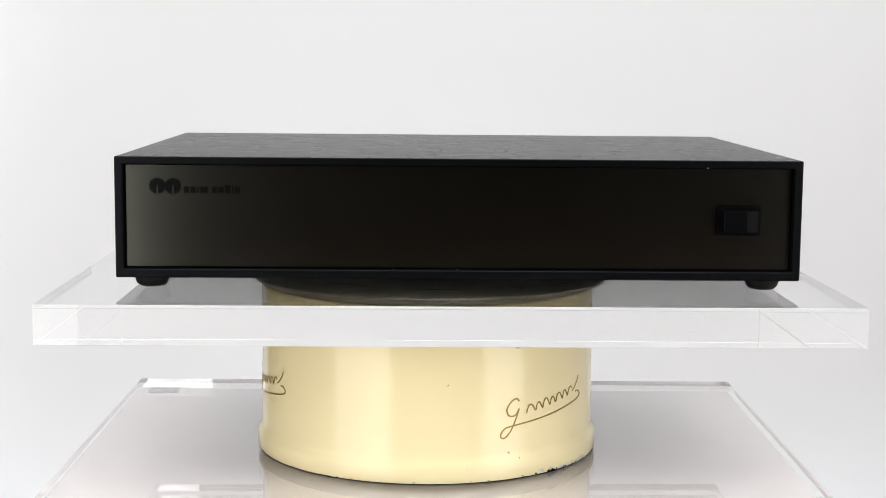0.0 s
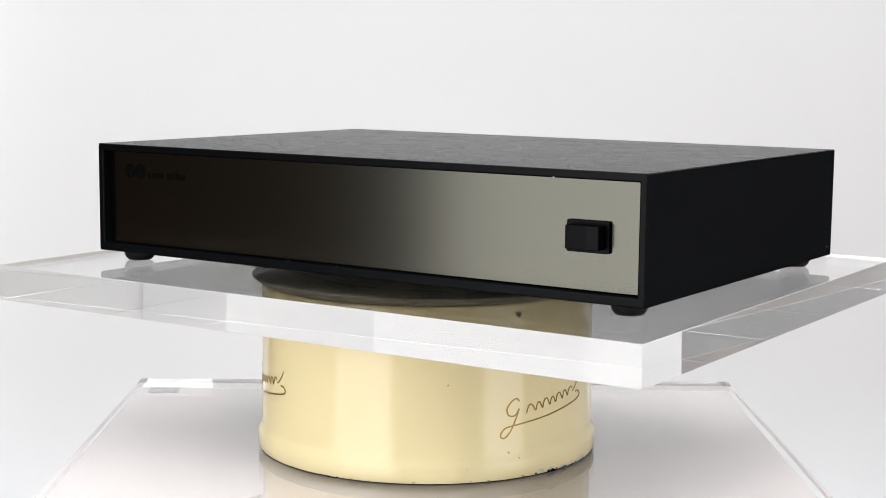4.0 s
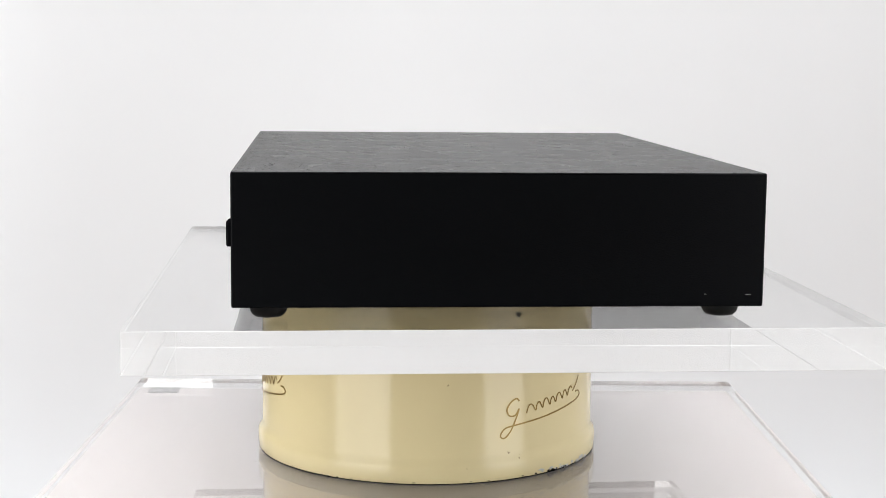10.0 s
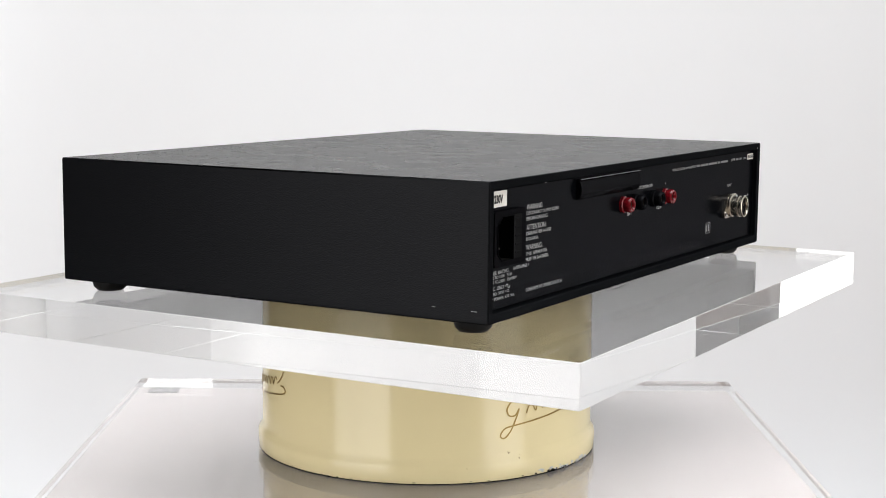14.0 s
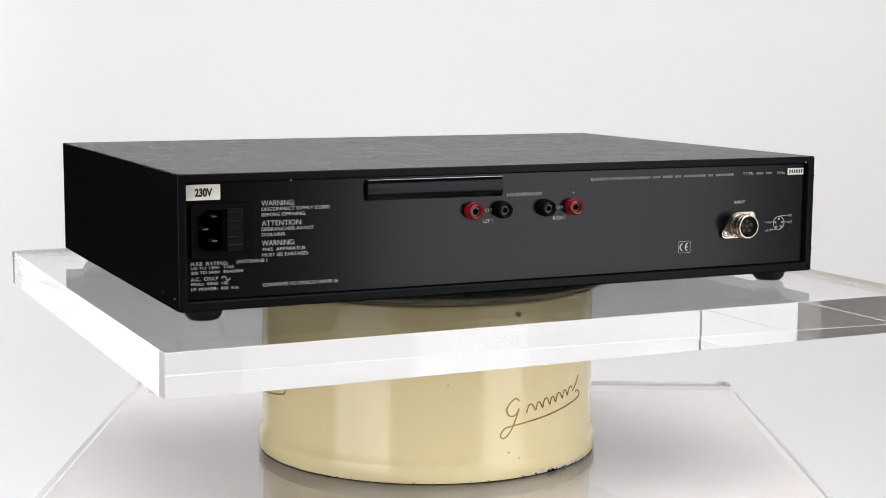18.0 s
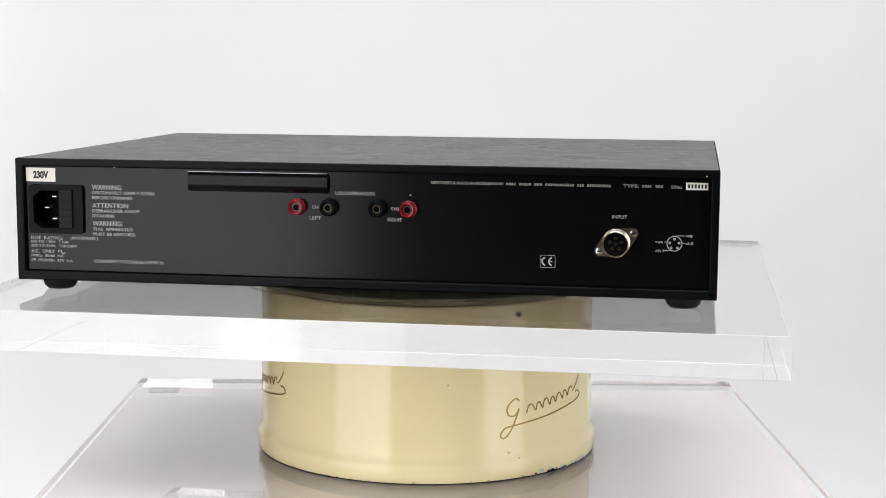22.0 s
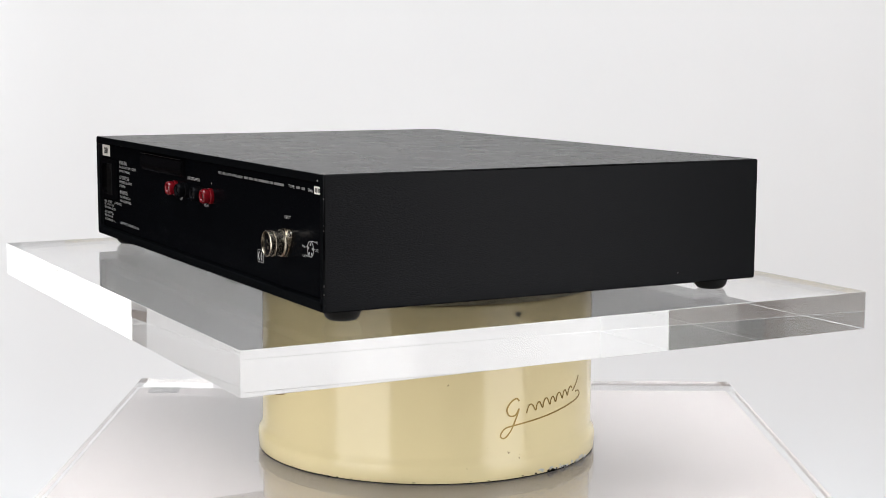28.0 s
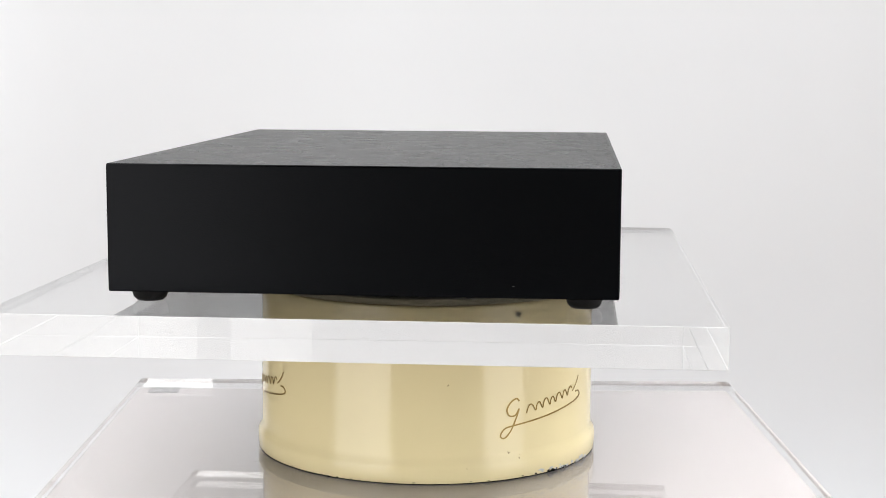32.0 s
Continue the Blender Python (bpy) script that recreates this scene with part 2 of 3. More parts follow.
# ---- the room ----
def room():
    """A plain brown floor, walls, ceiling, and the white paper sweep behind the plinth."""
    X0, X1, Y0, Y1, ZC = -4.6, 1.9, -3.6, 1.9, 2.7
    floor = part("floor", box(X0, X1, Y0, Y1, -0.10, -0.003), M_BROWN)
    tagged(floor, "plain brown floor", "floor", kind="structure")
    for name, b in (("wall_north", (X0 - 0.1, X1 + 0.1, Y1, Y1 + 0.1)), ("wall_south", (X0 - 0.1, X1 + 0.1, Y0 - 0.1, Y0)),
                    ("wall_west", (X0 - 0.1, X0, Y0, Y1)), ("wall_east", (X1, X1 + 0.1, Y0, Y1))):
        tagged(part(name, box(*b, -0.1, ZC), M_BROWN if name == "wall_west" else M_WALL), "plain brown wall" if name == "wall_west" else "plain dark grey painted wall", "wall", kind="structure")
    tagged(part("ceiling", box(X0 - 0.1, X1 + 0.1, Y0 - 0.1, Y1 + 0.1, ZC, ZC + 0.1), M_CEILING), "plain white painted ceiling", "ceiling", kind="structure")
    tagged(part("wall_panel", box(1.86, X1 - 0.002, -2.3, Y1 - 0.002, 0.0, 2.3), M_WHITEWALL), "white painted panelling on the wall", "wall", kind="structure")
    tagged(part("wall_return", box(X0 + 0.002, X0 + 0.06, Y0 + 0.002, -1.75, 0.0, 2.3), M_GREYWALL), "plain pale grey wall panelling", "wall", kind="structure")
    # paper sweep: flat on the floor, then curving up
    line = [(0.40 + 0.02 * i, 0.003) for i in range(11)]
    line += [(0.60 + 0.05 * math.sin(radians(6 * i)), 0.053 - 0.05 * math.cos(radians(6 * i))) for i in range(1, 16)]
    line += [(0.65, 0.053 + 0.1 * i) for i in range(1, 24)]
    bm = bmesh.new()
    front = [[bm.verts.new((x, y, z)) for x in (-0.545, 1.85)] for y, z in line]
    rear = [[bm.verts.new((x, y + 0.002, z - 0.002)) for x in (-0.545, 1.85)] for y, z in line]
    for side in (front, rear):
        for p, q in zip(side, side[1:]):
            bm.faces.new((p[0], p[1], q[1], q[0]))
    for k in (0, 1):
        for i in range(len(line) - 1):
            bm.faces.new((front[i][k], front[i + 1][k], rear[i + 1][k], rear[i][k]))
    for p, q in ((front[0], rear[0]), (front[-1], rear[-1])):
        bm.faces.new((p[0], p[1], q[1], q[0]))
    sweep = part("backdrop", bm, M_PAPER, smooth=True)
    tagged(sweep, "seamless white paper background sweep", "backdrop", kind="structure")
    # an added, unseen white board for the plate's sides to show as white
    edge = part("added_white_board", box(-0.549, -0.546, 0.52, 0.648, 0.004, 2.353), M_PAPER)
    tagged(edge, "white board added beside the background, out of view", "backdrop", kind="structure")


room()


# ---- plinth, slab, drum, plate ----
def pedestal():
    ob = part("pedestal", box(-0.2448, 0.251, -0.238, 0.186, 0.006, Z_SLAB - 0.0212, 0.0008), M_PEDESTAL)
    return tagged(ob, "pale grey box pedestal under a clear slab", "pedestal")


def slab():
    ob = part("acrylic_slab", box(-0.2455, 0.2545, -0.250, 0.2, Z_SLAB - 0.020, Z_SLAB), M_SLAB)
    ob.visible_shadow = False
    return tagged(ob, "clear acrylic slab lying on the grey pedestal", "slab")


def pad():
    ob = part("pad", box(-0.2345, -0.2095, 0.166, 0.1845, Z_SLAB - 0.0212, Z_SLAB - 0.0203, 0.0003, 1), M_PAD)
    return tagged(ob, "small grey felt pad between slab and pedestal", "pad")


def drum():
    """The cream enamelled drum of the turntable stand; it does not turn."""
    base = new("display_drum")
    base.location = (-0.0021, 0, Z_SLAB)
    tagged(base, "round cream enamelled metal drum with gold script print", "display stand")
    h = 0.1023
    prof = [(0.1200, 0.0004), (0.1206, 0.0014), (0.1206, 0.0105), (0.1198, 0.0130), (0.1184, 0.0150), (0.1176, 0.0185),
            (0.1171, h - 0.0082), (0.1163, h - 0.0072), (0.0, h - 0.0072)]
    part("drum_body", lathe(prof, 128), M_CREAM, base, "cream gloss enamel shell", smooth=True)
    part("base_ring", lathe([(0.0, 0.0001), (0.1202, 0.0001), (0.1202, 0.0007), (0.0, 0.0007)], 128), M_HOLE, base, "dark rubber ring under the drum")
    plat = part("platter", lathe([(0.0, h - 0.0070), (0.1120, h - 0.0070), (0.1190, h - 0.0062), (0.1240, h - 0.0042), (0.1262, h - 0.0020), (0.1266, h - 0.0014), (0.1258, h - 0.0007), (0.0, h - 0.0007)], 96), M_PLATTER, base, "scuffed dark turning platter", smooth=True)
    return base, plat


def ground_edges(ob):
    """The narrow ground chamfers of polished acrylic scatter light."""
    ob.data.materials.append(M_FROST)
    ob.data.materials.append(M_CLEAR)
    for f in ob.data.polygons:
        if max(abs(c) for c in f.normal) < 0.99:
            f.material_index = 1
        elif abs(f.normal.z) < 0.5:
            f.material_index = 2


def plate():
    base = part("acrylic_plate", box(-0.24775, 0.24775, -0.2122, 0.2122, 0, PLATE_T, 0.00018, 1), M_ACRYLIC)
    ground_edges(base)
    base.visible_shadow = False
    # milky sheets just outside the sides whiten them as trapped light would
    for sx, sy in ((1, 0), (-1, 0), (0, 1), (0, -1)):
        x, y, g = 0.2477, 0.2121, 0.00012
        if sx:
            b = box(sx * x + sx * g - 0.00004, sx * x + sx * g + 0.00004, -y, y, 0.0003, PLATE_T - 0.0003)
        else:
            b = box(-x, x, sy * y + sy * g - 0.00004, sy * y + sy * g + 0.00004, 0.0003, PLATE_T - 0.0003)
        part("edge_glow_sheet", b, M_HAZE, base, "thin milky sheet added for the edge glow of the plate").visible_shadow = False
    return tagged(base, "thick clear acrylic plate on the drum", "plate")


pedestal()
slab()
pad()
drum_ob, platter_ob = drum()
plate_ob = plate()


# ---- the amplifier ----
def amplifier():
    amp = new("amplifier")
    tagged(amp, "black textured metal hi-fi power amplifier with smoked front panel", "amplifier")
    t = 0.005
    bm = bmesh.new()
    outer = [(-W / 2, -0.0009), (W / 2, -0.0009), (W / 2, H), (-W / 2, H)]
    inner = [(-W / 2 + t, t - 0.0003), (W / 2 - t, t - 0.0003), (W / 2 - t, H - t), (-W / 2 + t, H - t)]
    v = {}
    for k, y in enumerate((-D / 2, D / 2)):
        for n, pts in (("o", outer), ("i", inner)):
            v[n, k] = [bm.verts.new((x, y, z)) for x, z in pts]
    for i in range(4):
        j = (i + 1) % 4
        bm.faces.new((v["o", 0][i], v["o", 0][j], v["o", 1][j], v["o", 1][i]))
        bm.faces.new((v["i", 0][i], v["i", 1][i], v["i", 1][j], v["i", 0][j]))
        for k in (0, 1):
            bm.faces.new((v["o", k][i], v["i", k][i], v["i", k][j], v["o", k][j]))
    bmesh.ops.bevel(bm, geom=list(bm.edges), offset=0.0009, segments=3, profile=0.5, affect="EDGES")
    sleeve = part("case_sleeve", bm, M_CASE, amp, "black textured sleeve")
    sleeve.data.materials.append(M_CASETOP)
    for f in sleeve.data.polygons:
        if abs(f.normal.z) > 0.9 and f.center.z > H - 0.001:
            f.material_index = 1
    YF, YB = -D / 2 + 0.006, D / 2 - 0.0035
    e = t + 0.0003
    part("front_panel", box(-W / 2 + e, W / 2 - e, YF, YF + 0.003, e, H - e, 0.0003, 1), M_FRONT, amp, "smoked bronze brushed metal front")
    xs, zs = (-W / 2 + e, 0.1868, 0.2042, W / 2 - e), (e, 0.0312, 0.0554, H - e)
    bm = bmesh.new()
    g = {(i, j, k): bm.verts.new((xs[i], yy, zs[j])) for i in range(4) for j in range(4) for k, yy in enumerate((YB - 0.003, YB))}
    for k in (0, 1):
        for i in range(3):
            for j in range(3):
                if (i, j) != (1, 1):
                    bm.faces.new((g[i, j, k], g[i + 1, j, k], g[i + 1, j + 1, k], g[i, j + 1, k]))
    for loop in ([(0, 0), (1, 0), (2, 0), (3, 0), (3, 1), (3, 2), (3, 3), (2, 3), (1, 3), (0, 3), (0, 2), (0, 1)], [(1, 1), (2, 1), (2, 2), (1, 2)]):
        for p, q in zip(loop, loop[1:] + loop[:1]):
            bm.faces.new((g[(*p, 0)], g[(*q, 0)], g[(*q, 1)], g[(*p, 1)]))
    part("back_panel", bm, M_BACK, amp, "black satin metal back with an opening for the inlet")
    # feet
    for sx in (-1, 1):
        for sy in (-1, 1):
            m = Matrix.Translation((sx * 0.1955, sy * 0.1305, 0))
            part("foot", lathe([(0, -0.0007), (0.0108, -0.0007), (0.0108, -0.0036), (0.0100, -0.0062), (0.0080, -0.0082), (0.0060, -0.0086), (0, -0.0086)], 32, m), M_RUBBER, amp, "round black rubber foot", smooth=True)
    # front: rocker switch
    bezel = prism(rounded(0.1622, 0.1897, 0.0276, 0.0462, 0.0012), YF - 0.0022, YF)
    sw = part("power_switch", bezel, M_BLACK, amp, "black rocker switch")
    bm = bmesh.new()
    prism_pts = [(0.1652, 0.0300), (0.1868, 0.0300), (0.1868, 0.0438), (0.1652, 0.0438)]
    vs = []
    for (x, z) in prism_pts:
        vs.append((x, z))
    low = [bm.verts.new((x, YF - 0.0020, z)) for x, z in vs]
    high = [bm.verts.new((x, YF - (0.0098 if x < 0.17 else 0.0097), z)) for x, z in vs]
    mid = [bm.verts.new((0.1795, YF - 0.0106, z)) for z in (0.0300, 0.0438)]
    bm.faces.new(low)
    bm.faces.new((high[0], mid[0], mid[1], high[3]))
    bm.faces.new((mid[0], high[1], high[2], mid[1]))
    bm.faces.new((low[0], low[3], high[3], high[0]))
    bm.faces.new((low[1], high[1], high[2], low[2]))
    bm.faces.new((low[0], high[0], mid[0], high[1], low[1]))
    bm.faces.new((low[3], low[2], high[2], mid[1], high[3]))
    bmesh.ops.recalc_face_normals(bm, faces=bm.faces)
    bmesh.ops.bevel(bm, geom=list(bm.edges), offset=0.0004, segments=2, profile=0.5, affect="EDGES")
    part("rocker", bm, M_BLACK, sw)
    # front: maker's mark as plain shapes
    for cx in (-0.1893, -0.1796):
        slot = 0.00055
        low = math.asin(slot / 0.0051)
        pts = [(cx + 0.0051 * math.sin(low + (2 * math.pi - 2 * low) * i / 40), 0.0563 - 0.0051 * math.cos(low + (2 * math.pi - 2 * low) * i / 40)) for i in range(41)]
        pts += [(cx - slot, 0.0563), (cx - slot * 0.6, 0.0568), (cx + slot * 0.6, 0.0568), (cx + slot, 0.0563)]
        part("mark_disc", prism(pts, YF - 0.00015, YF + 0.0001), M_DARKINK, amp, "dark printed round mark with a slot")
    x = -0.1727
    for wd in (3.2, 3.2, 1.1, 4.8, 0.0, 3.2, 3.2, 3.3, 1.1, 3.2):
        if wd == 0.0:
            x += 0.0016
            continue
        tall = 0.0012 if wd == 3.3 else 0.0
        part("mark_bar", prism(rounded(x, x + wd * MM, 0.0519, 0.0560 + tall, 0.00045, 2), YF - 0.00015, YF + 0.0001), M_DARKINK, amp, "dark printed bar")
        x += wd * MM + 0.0009
    return amp, YF, YB


amp, YF, YB = amplifier()


# ---- back of the amplifier ----
def back_details():
    y = YB + 0.00015
    # mains inlet with its fuse drawer
    well = [(0.1872, 0.0316), (0.1990, 0.0316), (0.2038, 0.0354), (0.2038, 0.0512), (0.1990, 0.0550), (0.1872, 0.0550)]
    bm = bmesh.new()
    for outline in (rounded(0.1718, 0.2072, 0.0283, 0.0583, 0.0022), well):
        vs = [bm.verts.new((x, YB + 0.0002, z)) for x, z in outline]
        for i in range(len(vs)):
            bm.edges.new((vs[i], vs[(i + 1) % len(vs)]))
    bmesh.ops.triangle_fill(bm, use_beauty=True, edges=list(bm.edges))
    raised = bmesh.ops.extrude_face_region(bm, geom=list(bm.faces))
    bmesh.ops.translate(bm, vec=(0, 0.0022, 0), verts=[v for v in raised["geom"] if isinstance(v, bmesh.types.BMVert)])
    inlet = part("mains_inlet", bm, M_BLACK, amp, "black mains inlet")
    # the socket's walls and floor, open to the outside
    bm = bmesh.new()
    near = [bm.verts.new((x, YB + 0.0020, z)) for x, z in well]
    deep = [bm.verts.new((x, YB - 0.0135, z)) for x, z in well]
    for i in range(6):
        j = (i + 1) % 6
        bm.faces.new((near[i], near[j], deep[j], deep[i]))
    bm.faces.new(deep)
    part("socket_well", bm, M_HOLE, inlet, "deep dark socket")
    rim = bmesh.new()
    for (xa, za), (xb, zb) in zip(well, well[1:] + well[:1]):
        dx, dz = xb - xa, zb - za
        ln = math.hypot(dx, dz)
        nx, nz = dz / ln * 0.0004, -dx / ln * 0.0004
        prism([(xa, za), (xb, zb), (xb + nx, zb + nz), (xa + nx, za + nz)], YB + 0.0020, YB + 0.0030, rim)
    part("socket_rim", rim, M_BLACK, inlet)
    for x, z in ((0.1925, 0.0508), (0.1975, 0.0438), (0.1925, 0.0370)):
        part("pin", box(x - 0.0016, x + 0.0016, YB - 0.0134, YB - 0.0030, z - 0.0005, z + 0.0005, 0.0002, 1), M_PIN, inlet, "bright metal contact pin")
    drawer = part("fuse_drawer", box(0.1781, 0.1872, YB + 0.0015, YB + 0.0036, 0.0315, 0.0556, 0.0005), M_DRAWER, inlet, "worn black ribbed fuse drawer")
    for k in range(5):
        z = 0.0345 + 0.0045 * k
        part("drawer_rib", box(0.1790, 0.1863, YB + 0.0035, YB + 0.0040, z, z + 0.0012, 0.0002, 1), M_DRAWER, drawer)
    # voltage sticker
    sticker = part("voltage_sticker", prism(rounded(0.1900, 0.2093, 0.0603, 0.0689, 0.0004), YB - 0.0001, YB + 0.0002), M_STICKER, amp, "cream paper voltage sticker")
    lettering("230V", 0.2045, 0.1945, 0.0622, 0.0669, YB + 0.00035, M_BLACKINK, sticker, label="black printed lettering")
    # printed lines: text, left and right edge, top and bottom, in millimetres
    for text, x0, x1, z1, z0 in (
            ("WARNING:", 166.4, 146.8, 58.9, 55.9), ("DISCONNECT SUPPLY CORD", 166.4, 126.0, 55.0, 53.1), ("BEFORE OPENING.", 166.4, 140.1, 51.9, 50.0),
            ("ATTENTION:", 166.3, 142.3, 47.6, 44.7), ("DEBRANCHER AVANT", 166.4, 135.6, 43.8, 41.8), ("D'OUVRIR.", 166.4, 151.8, 40.7, 38.8),
            ("WARNING:", 166.4, 146.8, 36.5, 33.5), ("THIS  APPARATUS", 166.4, 140.6, 32.4, 30.5), ("MUST BE EARTHED.", 166.4, 138.4, 29.3, 27.4),
            ("FUSE  RATING:", 207.2, 186.2, 26.2, 24.2), ("(ANTISURGE )", 181.1, 163.3, 26.4, 24.0), ("100 TO 120V:  T10A", 207.2, 182.4, 23.6, 22.0),
            ("200 TO 240V:  T5A/250V", 207.2, 177.1, 21.1, 19.5), ("A.C.  ONLY", 207.2, 191.6, 17.8, 15.8), ("FREQ:  50/60  HZ.", 207.1, 185.6, 14.8, 13.0),
            ("I/P  POWER:  430  V.A.", 207.1, 179.6, 12.0, 10.3), ("CONFORMS TO CENELEC HD195 S6", 166.0, 121.0, 12.4, 10.5),
            ("LOUDSPEAKERS", 12.2, -11.8, 57.9, 55.9), ("LEFT", 28.3, 21.2, 42.8, 40.6), ("RIGHT", -19.7, -28.6, 42.8, 40.5),
            ("CH1", 26.8, 22.3, 49.1, 47.3), ("CH2", -21.8, -26.7, 49.1, 47.3), ("+", -32.9, -34.3, 57.3, 55.9), ("INPUT", -153.5, -162.3, 47.4, 45.4),
            ("DESIGNED & MADE IN ENGLAND BY", -46.0, -89.3, 65.3, 63.6), ("TYPE:", -159.5, -168.5, 65.6, 63.7), ("S/No", -187.1, -193.3, 65.4, 63.6),
            ("-ve", -196.2, -200.0, 36.8, 35.3), ("+ve", -178.5, -183.1, 33.0, 31.5), ("ch2", -196.3, -200.6, 32.7, 31.0), ("ch1", -178.9, -183.6, 27.9, 26.2)):
        lettering(text, x0 * MM, x1 * MM, z0 * MM, z1 * MM, y, M_INK, amp)
    # the wave sign after the current's kind
    bm = bmesh.new()
    ring(0.1884, 0.01655, 0.00135, 0.00095, YB - 0.0001, y, 12, 0, 180, bm)
    ring(0.1861, 0.01655, 0.00135, 0.00095, YB - 0.0001, y, 12, 180, 360, bm)
    part("wave_sign", bm, M_INK, amp, "white printed wave sign")
    # maker's line and model as plain bars
    def word(x0, x1, z0, z1):
        bm = bmesh.new()
        n = max(1, round((x0 - x1) / 1.45))
        w = (x0 - x1) / n
        for k in range(n):
            xa = x0 - k * w
            box((xa - w + 0.42) * MM, xa * MM, YB - 0.0001, y, (z0 + 0.1) * MM, (z1 - 0.1) * MM, bm=bm)
        part("print_bar", bm, M_FAINTINK, amp, "white printed bars")

    x = -90.9
    for n in (6.0, 7.6, 5.0, 17.0, 4.3, 14.2):
        word(x, x - n, 63.6, 65.3)
        x -= n + 1.55
    for x0, x1 in ((-170.6, -176.2), (-178.2, -182.9)):
        word(x0, x1, 63.8, 65.5)
    serial = part("serial_sticker", prism(rounded(-0.2083, -0.1956, 0.0630, 0.0673, 0.0003), YB - 0.0001, YB + 0.0002), M_STICKER, amp, "small white paper serial sticker")
    for k in range(6):
        x = -0.1968 - 0.0019 * k
        part("number_bar", box(x - 0.0011, x, YB + 0.0001, YB + 0.0003, 0.0640, 0.0663), M_BLACKINK, serial, "dark printed bar")
    # black raised label under the top edge
    bm = bmesh.new()
    rows = []
    for i in range(13):
        u = i / 12
        z = 0.0566 + 0.0116 * u
        rows.append([bm.verts.new((x, YB + 0.0004 + 0.0034 * math.sin(math.pi * (0.10 + 0.80 * u)) ** 0.8, z)) for x in (0.0166, 0.1036)])
    rows.append([bm.verts.new((x, YB - 0.0004, 0.0682)) for x in (0.0166, 0.1036)])
    rows.append([bm.verts.new((x, YB - 0.0004, 0.0566)) for x in (0.0166, 0.1036)])
    for i in range(len(rows)):
        p, q = rows[i], rows[(i + 1) % len(rows)]
        bm.faces.new((p[0], p[1], q[1], q[0]))
    for k in (0, 1):
        bm.faces.new([r[k] for r in rows])
    part("raised_label", bm, M_LABEL, amp, "glossy black bulging label strip", smooth=True)
    part("label_lip", box(0.0166, 0.1036, YB - 0.0002, YB + 0.0034, 0.0683, 0.0688, 0.00015), M_LIP, amp, "bright edge along the top of the label strip")
    # panel fold line along the top
    part("panel_fold", box(-0.2085, 0.2085, YB - 0.0004, YB + 0.0004, 0.0690, 0.0694), M_BACK, amp)
    # terminals
    turn = pose(0, 0, 0, -90, 0, 0)
    for x, mat, label in ((0.0356, M_RED, "red plastic loudspeaker terminal"), (0.0161, M_BLACK, "black plastic loudspeaker terminal"),
                          (-0.0137, M_BLACK, "black plastic loudspeaker terminal"), (-0.0326, M_RED, "red plastic loudspeaker terminal")):
        m = Matrix.Translation((x, YB, 0.0482)) @ turn
        prof = [(0.0, 0.0), (0.0053, 0.0), (0.0053, 0.0018), (0.0045, 0.0023), (0.0047, 0.0032), (0.0048, 0.0054), (0.0046, 0.0064), (0.0040, 0.0071),
                (0.0033, 0.0069), (0.0028, 0.0062), (0.0025, 0.0026), (0.0, 0.0026)]
        post = part("loudspeaker_terminal", lathe(prof, 28, m), mat, amp, label, smooth=True)
        part("contact_ring", lathe([(0.0026, 0.0028), (0.0026, 0.0052), (0.0020, 0.0052), (0.0020, 0.0028)], 20, m, close=True), M_BRASS, post, "brass contact ring")
        part("socket_hole", lathe([(0.0, 0.0027), (0.0020, 0.0027), (0.0020, 0.0031), (0.0, 0.0031)], 16, m), M_HOLE, post, "dark socket hole")
    # round input connector on a slanted flange
    cx, cz = -0.1563, 0.0317
    ex, ez = 0.0098, 0.0054
    pts = []
    for s in (1, -1):
        a = math.atan2(s * -ez, s * ex)
        for k in range(-5, 6):
            b = a + radians(12 * k)
            pts.append((cx + s * ex + 0.0030 * math.cos(b), cz - s * ez + 0.0030 * math.sin(b)))
        for k in range(4):
            b = a + radians(68 + 15 * k)
            pts.append((cx + 0.0084 * math.cos(b), cz + 0.0084 * math.sin(b)))
    # the flange's long axis leans up to the outside
    pts = [(2 * cx - px, pz) for px, pz in pts]
    pts = [(2 * cx - px, 2 * cz - pz) for px, pz in pts]
    pts = [(px, 2 * cz - pz) for px, pz in pts]
    conn = part("input_connector", prism(pts, YB - 0.0005, YB + 0.0022), M_NICKEL, amp, "nickel-plated round multi-pin input connector")
    m = Matrix.Translation((cx, YB, cz)) @ turn
    part("barrel", lathe([(0.0081, 0.002), (0.0081, 0.0038), (0.0070, 0.0045), (0.0069, 0.0078), (0.0077, 0.0082), (0.0077, 0.0094), (0.0071, 0.0098), (0.0071, 0.0112),
                          (0.0077, 0.0116), (0.0077, 0.0127), (0.0073, 0.0131), (0.0068, 0.0131), (0.0066, 0.0126), (0.0066, 0.0050)], 48, m), M_NICKEL, conn, "threaded nickel barrel", smooth=True)
    insert = part("insert", lathe([(0.0, 0.0108), (0.0052, 0.0108), (0.0056, 0.0111), (0.0065, 0.0111), (0.0065, 0.0050), (0.0, 0.0050)], 36, m), M_BLACK, conn, "black insert with pin holes", smooth=True)
    key = part("key_way", box(cx - 0.0007, cx + 0.0007, YB + 0.0108, YB + 0.0118, cz - 0.0064, cz - 0.0046, 0.0002, 1), M_BLACK, insert)
    for k in range(6):
        a = radians(90 + 72 * k)
        ro = 0.0034 if k < 5 else 0.0
        hx, hz = cx + ro * math.cos(a), cz + ro * math.sin(a)
        part("pin_hole", ring(hx, hz, 0.0010, 0.0006, YB + 0.0107, YB + 0.01095, 14), M_BRASS, insert, "dull metal pin socket")
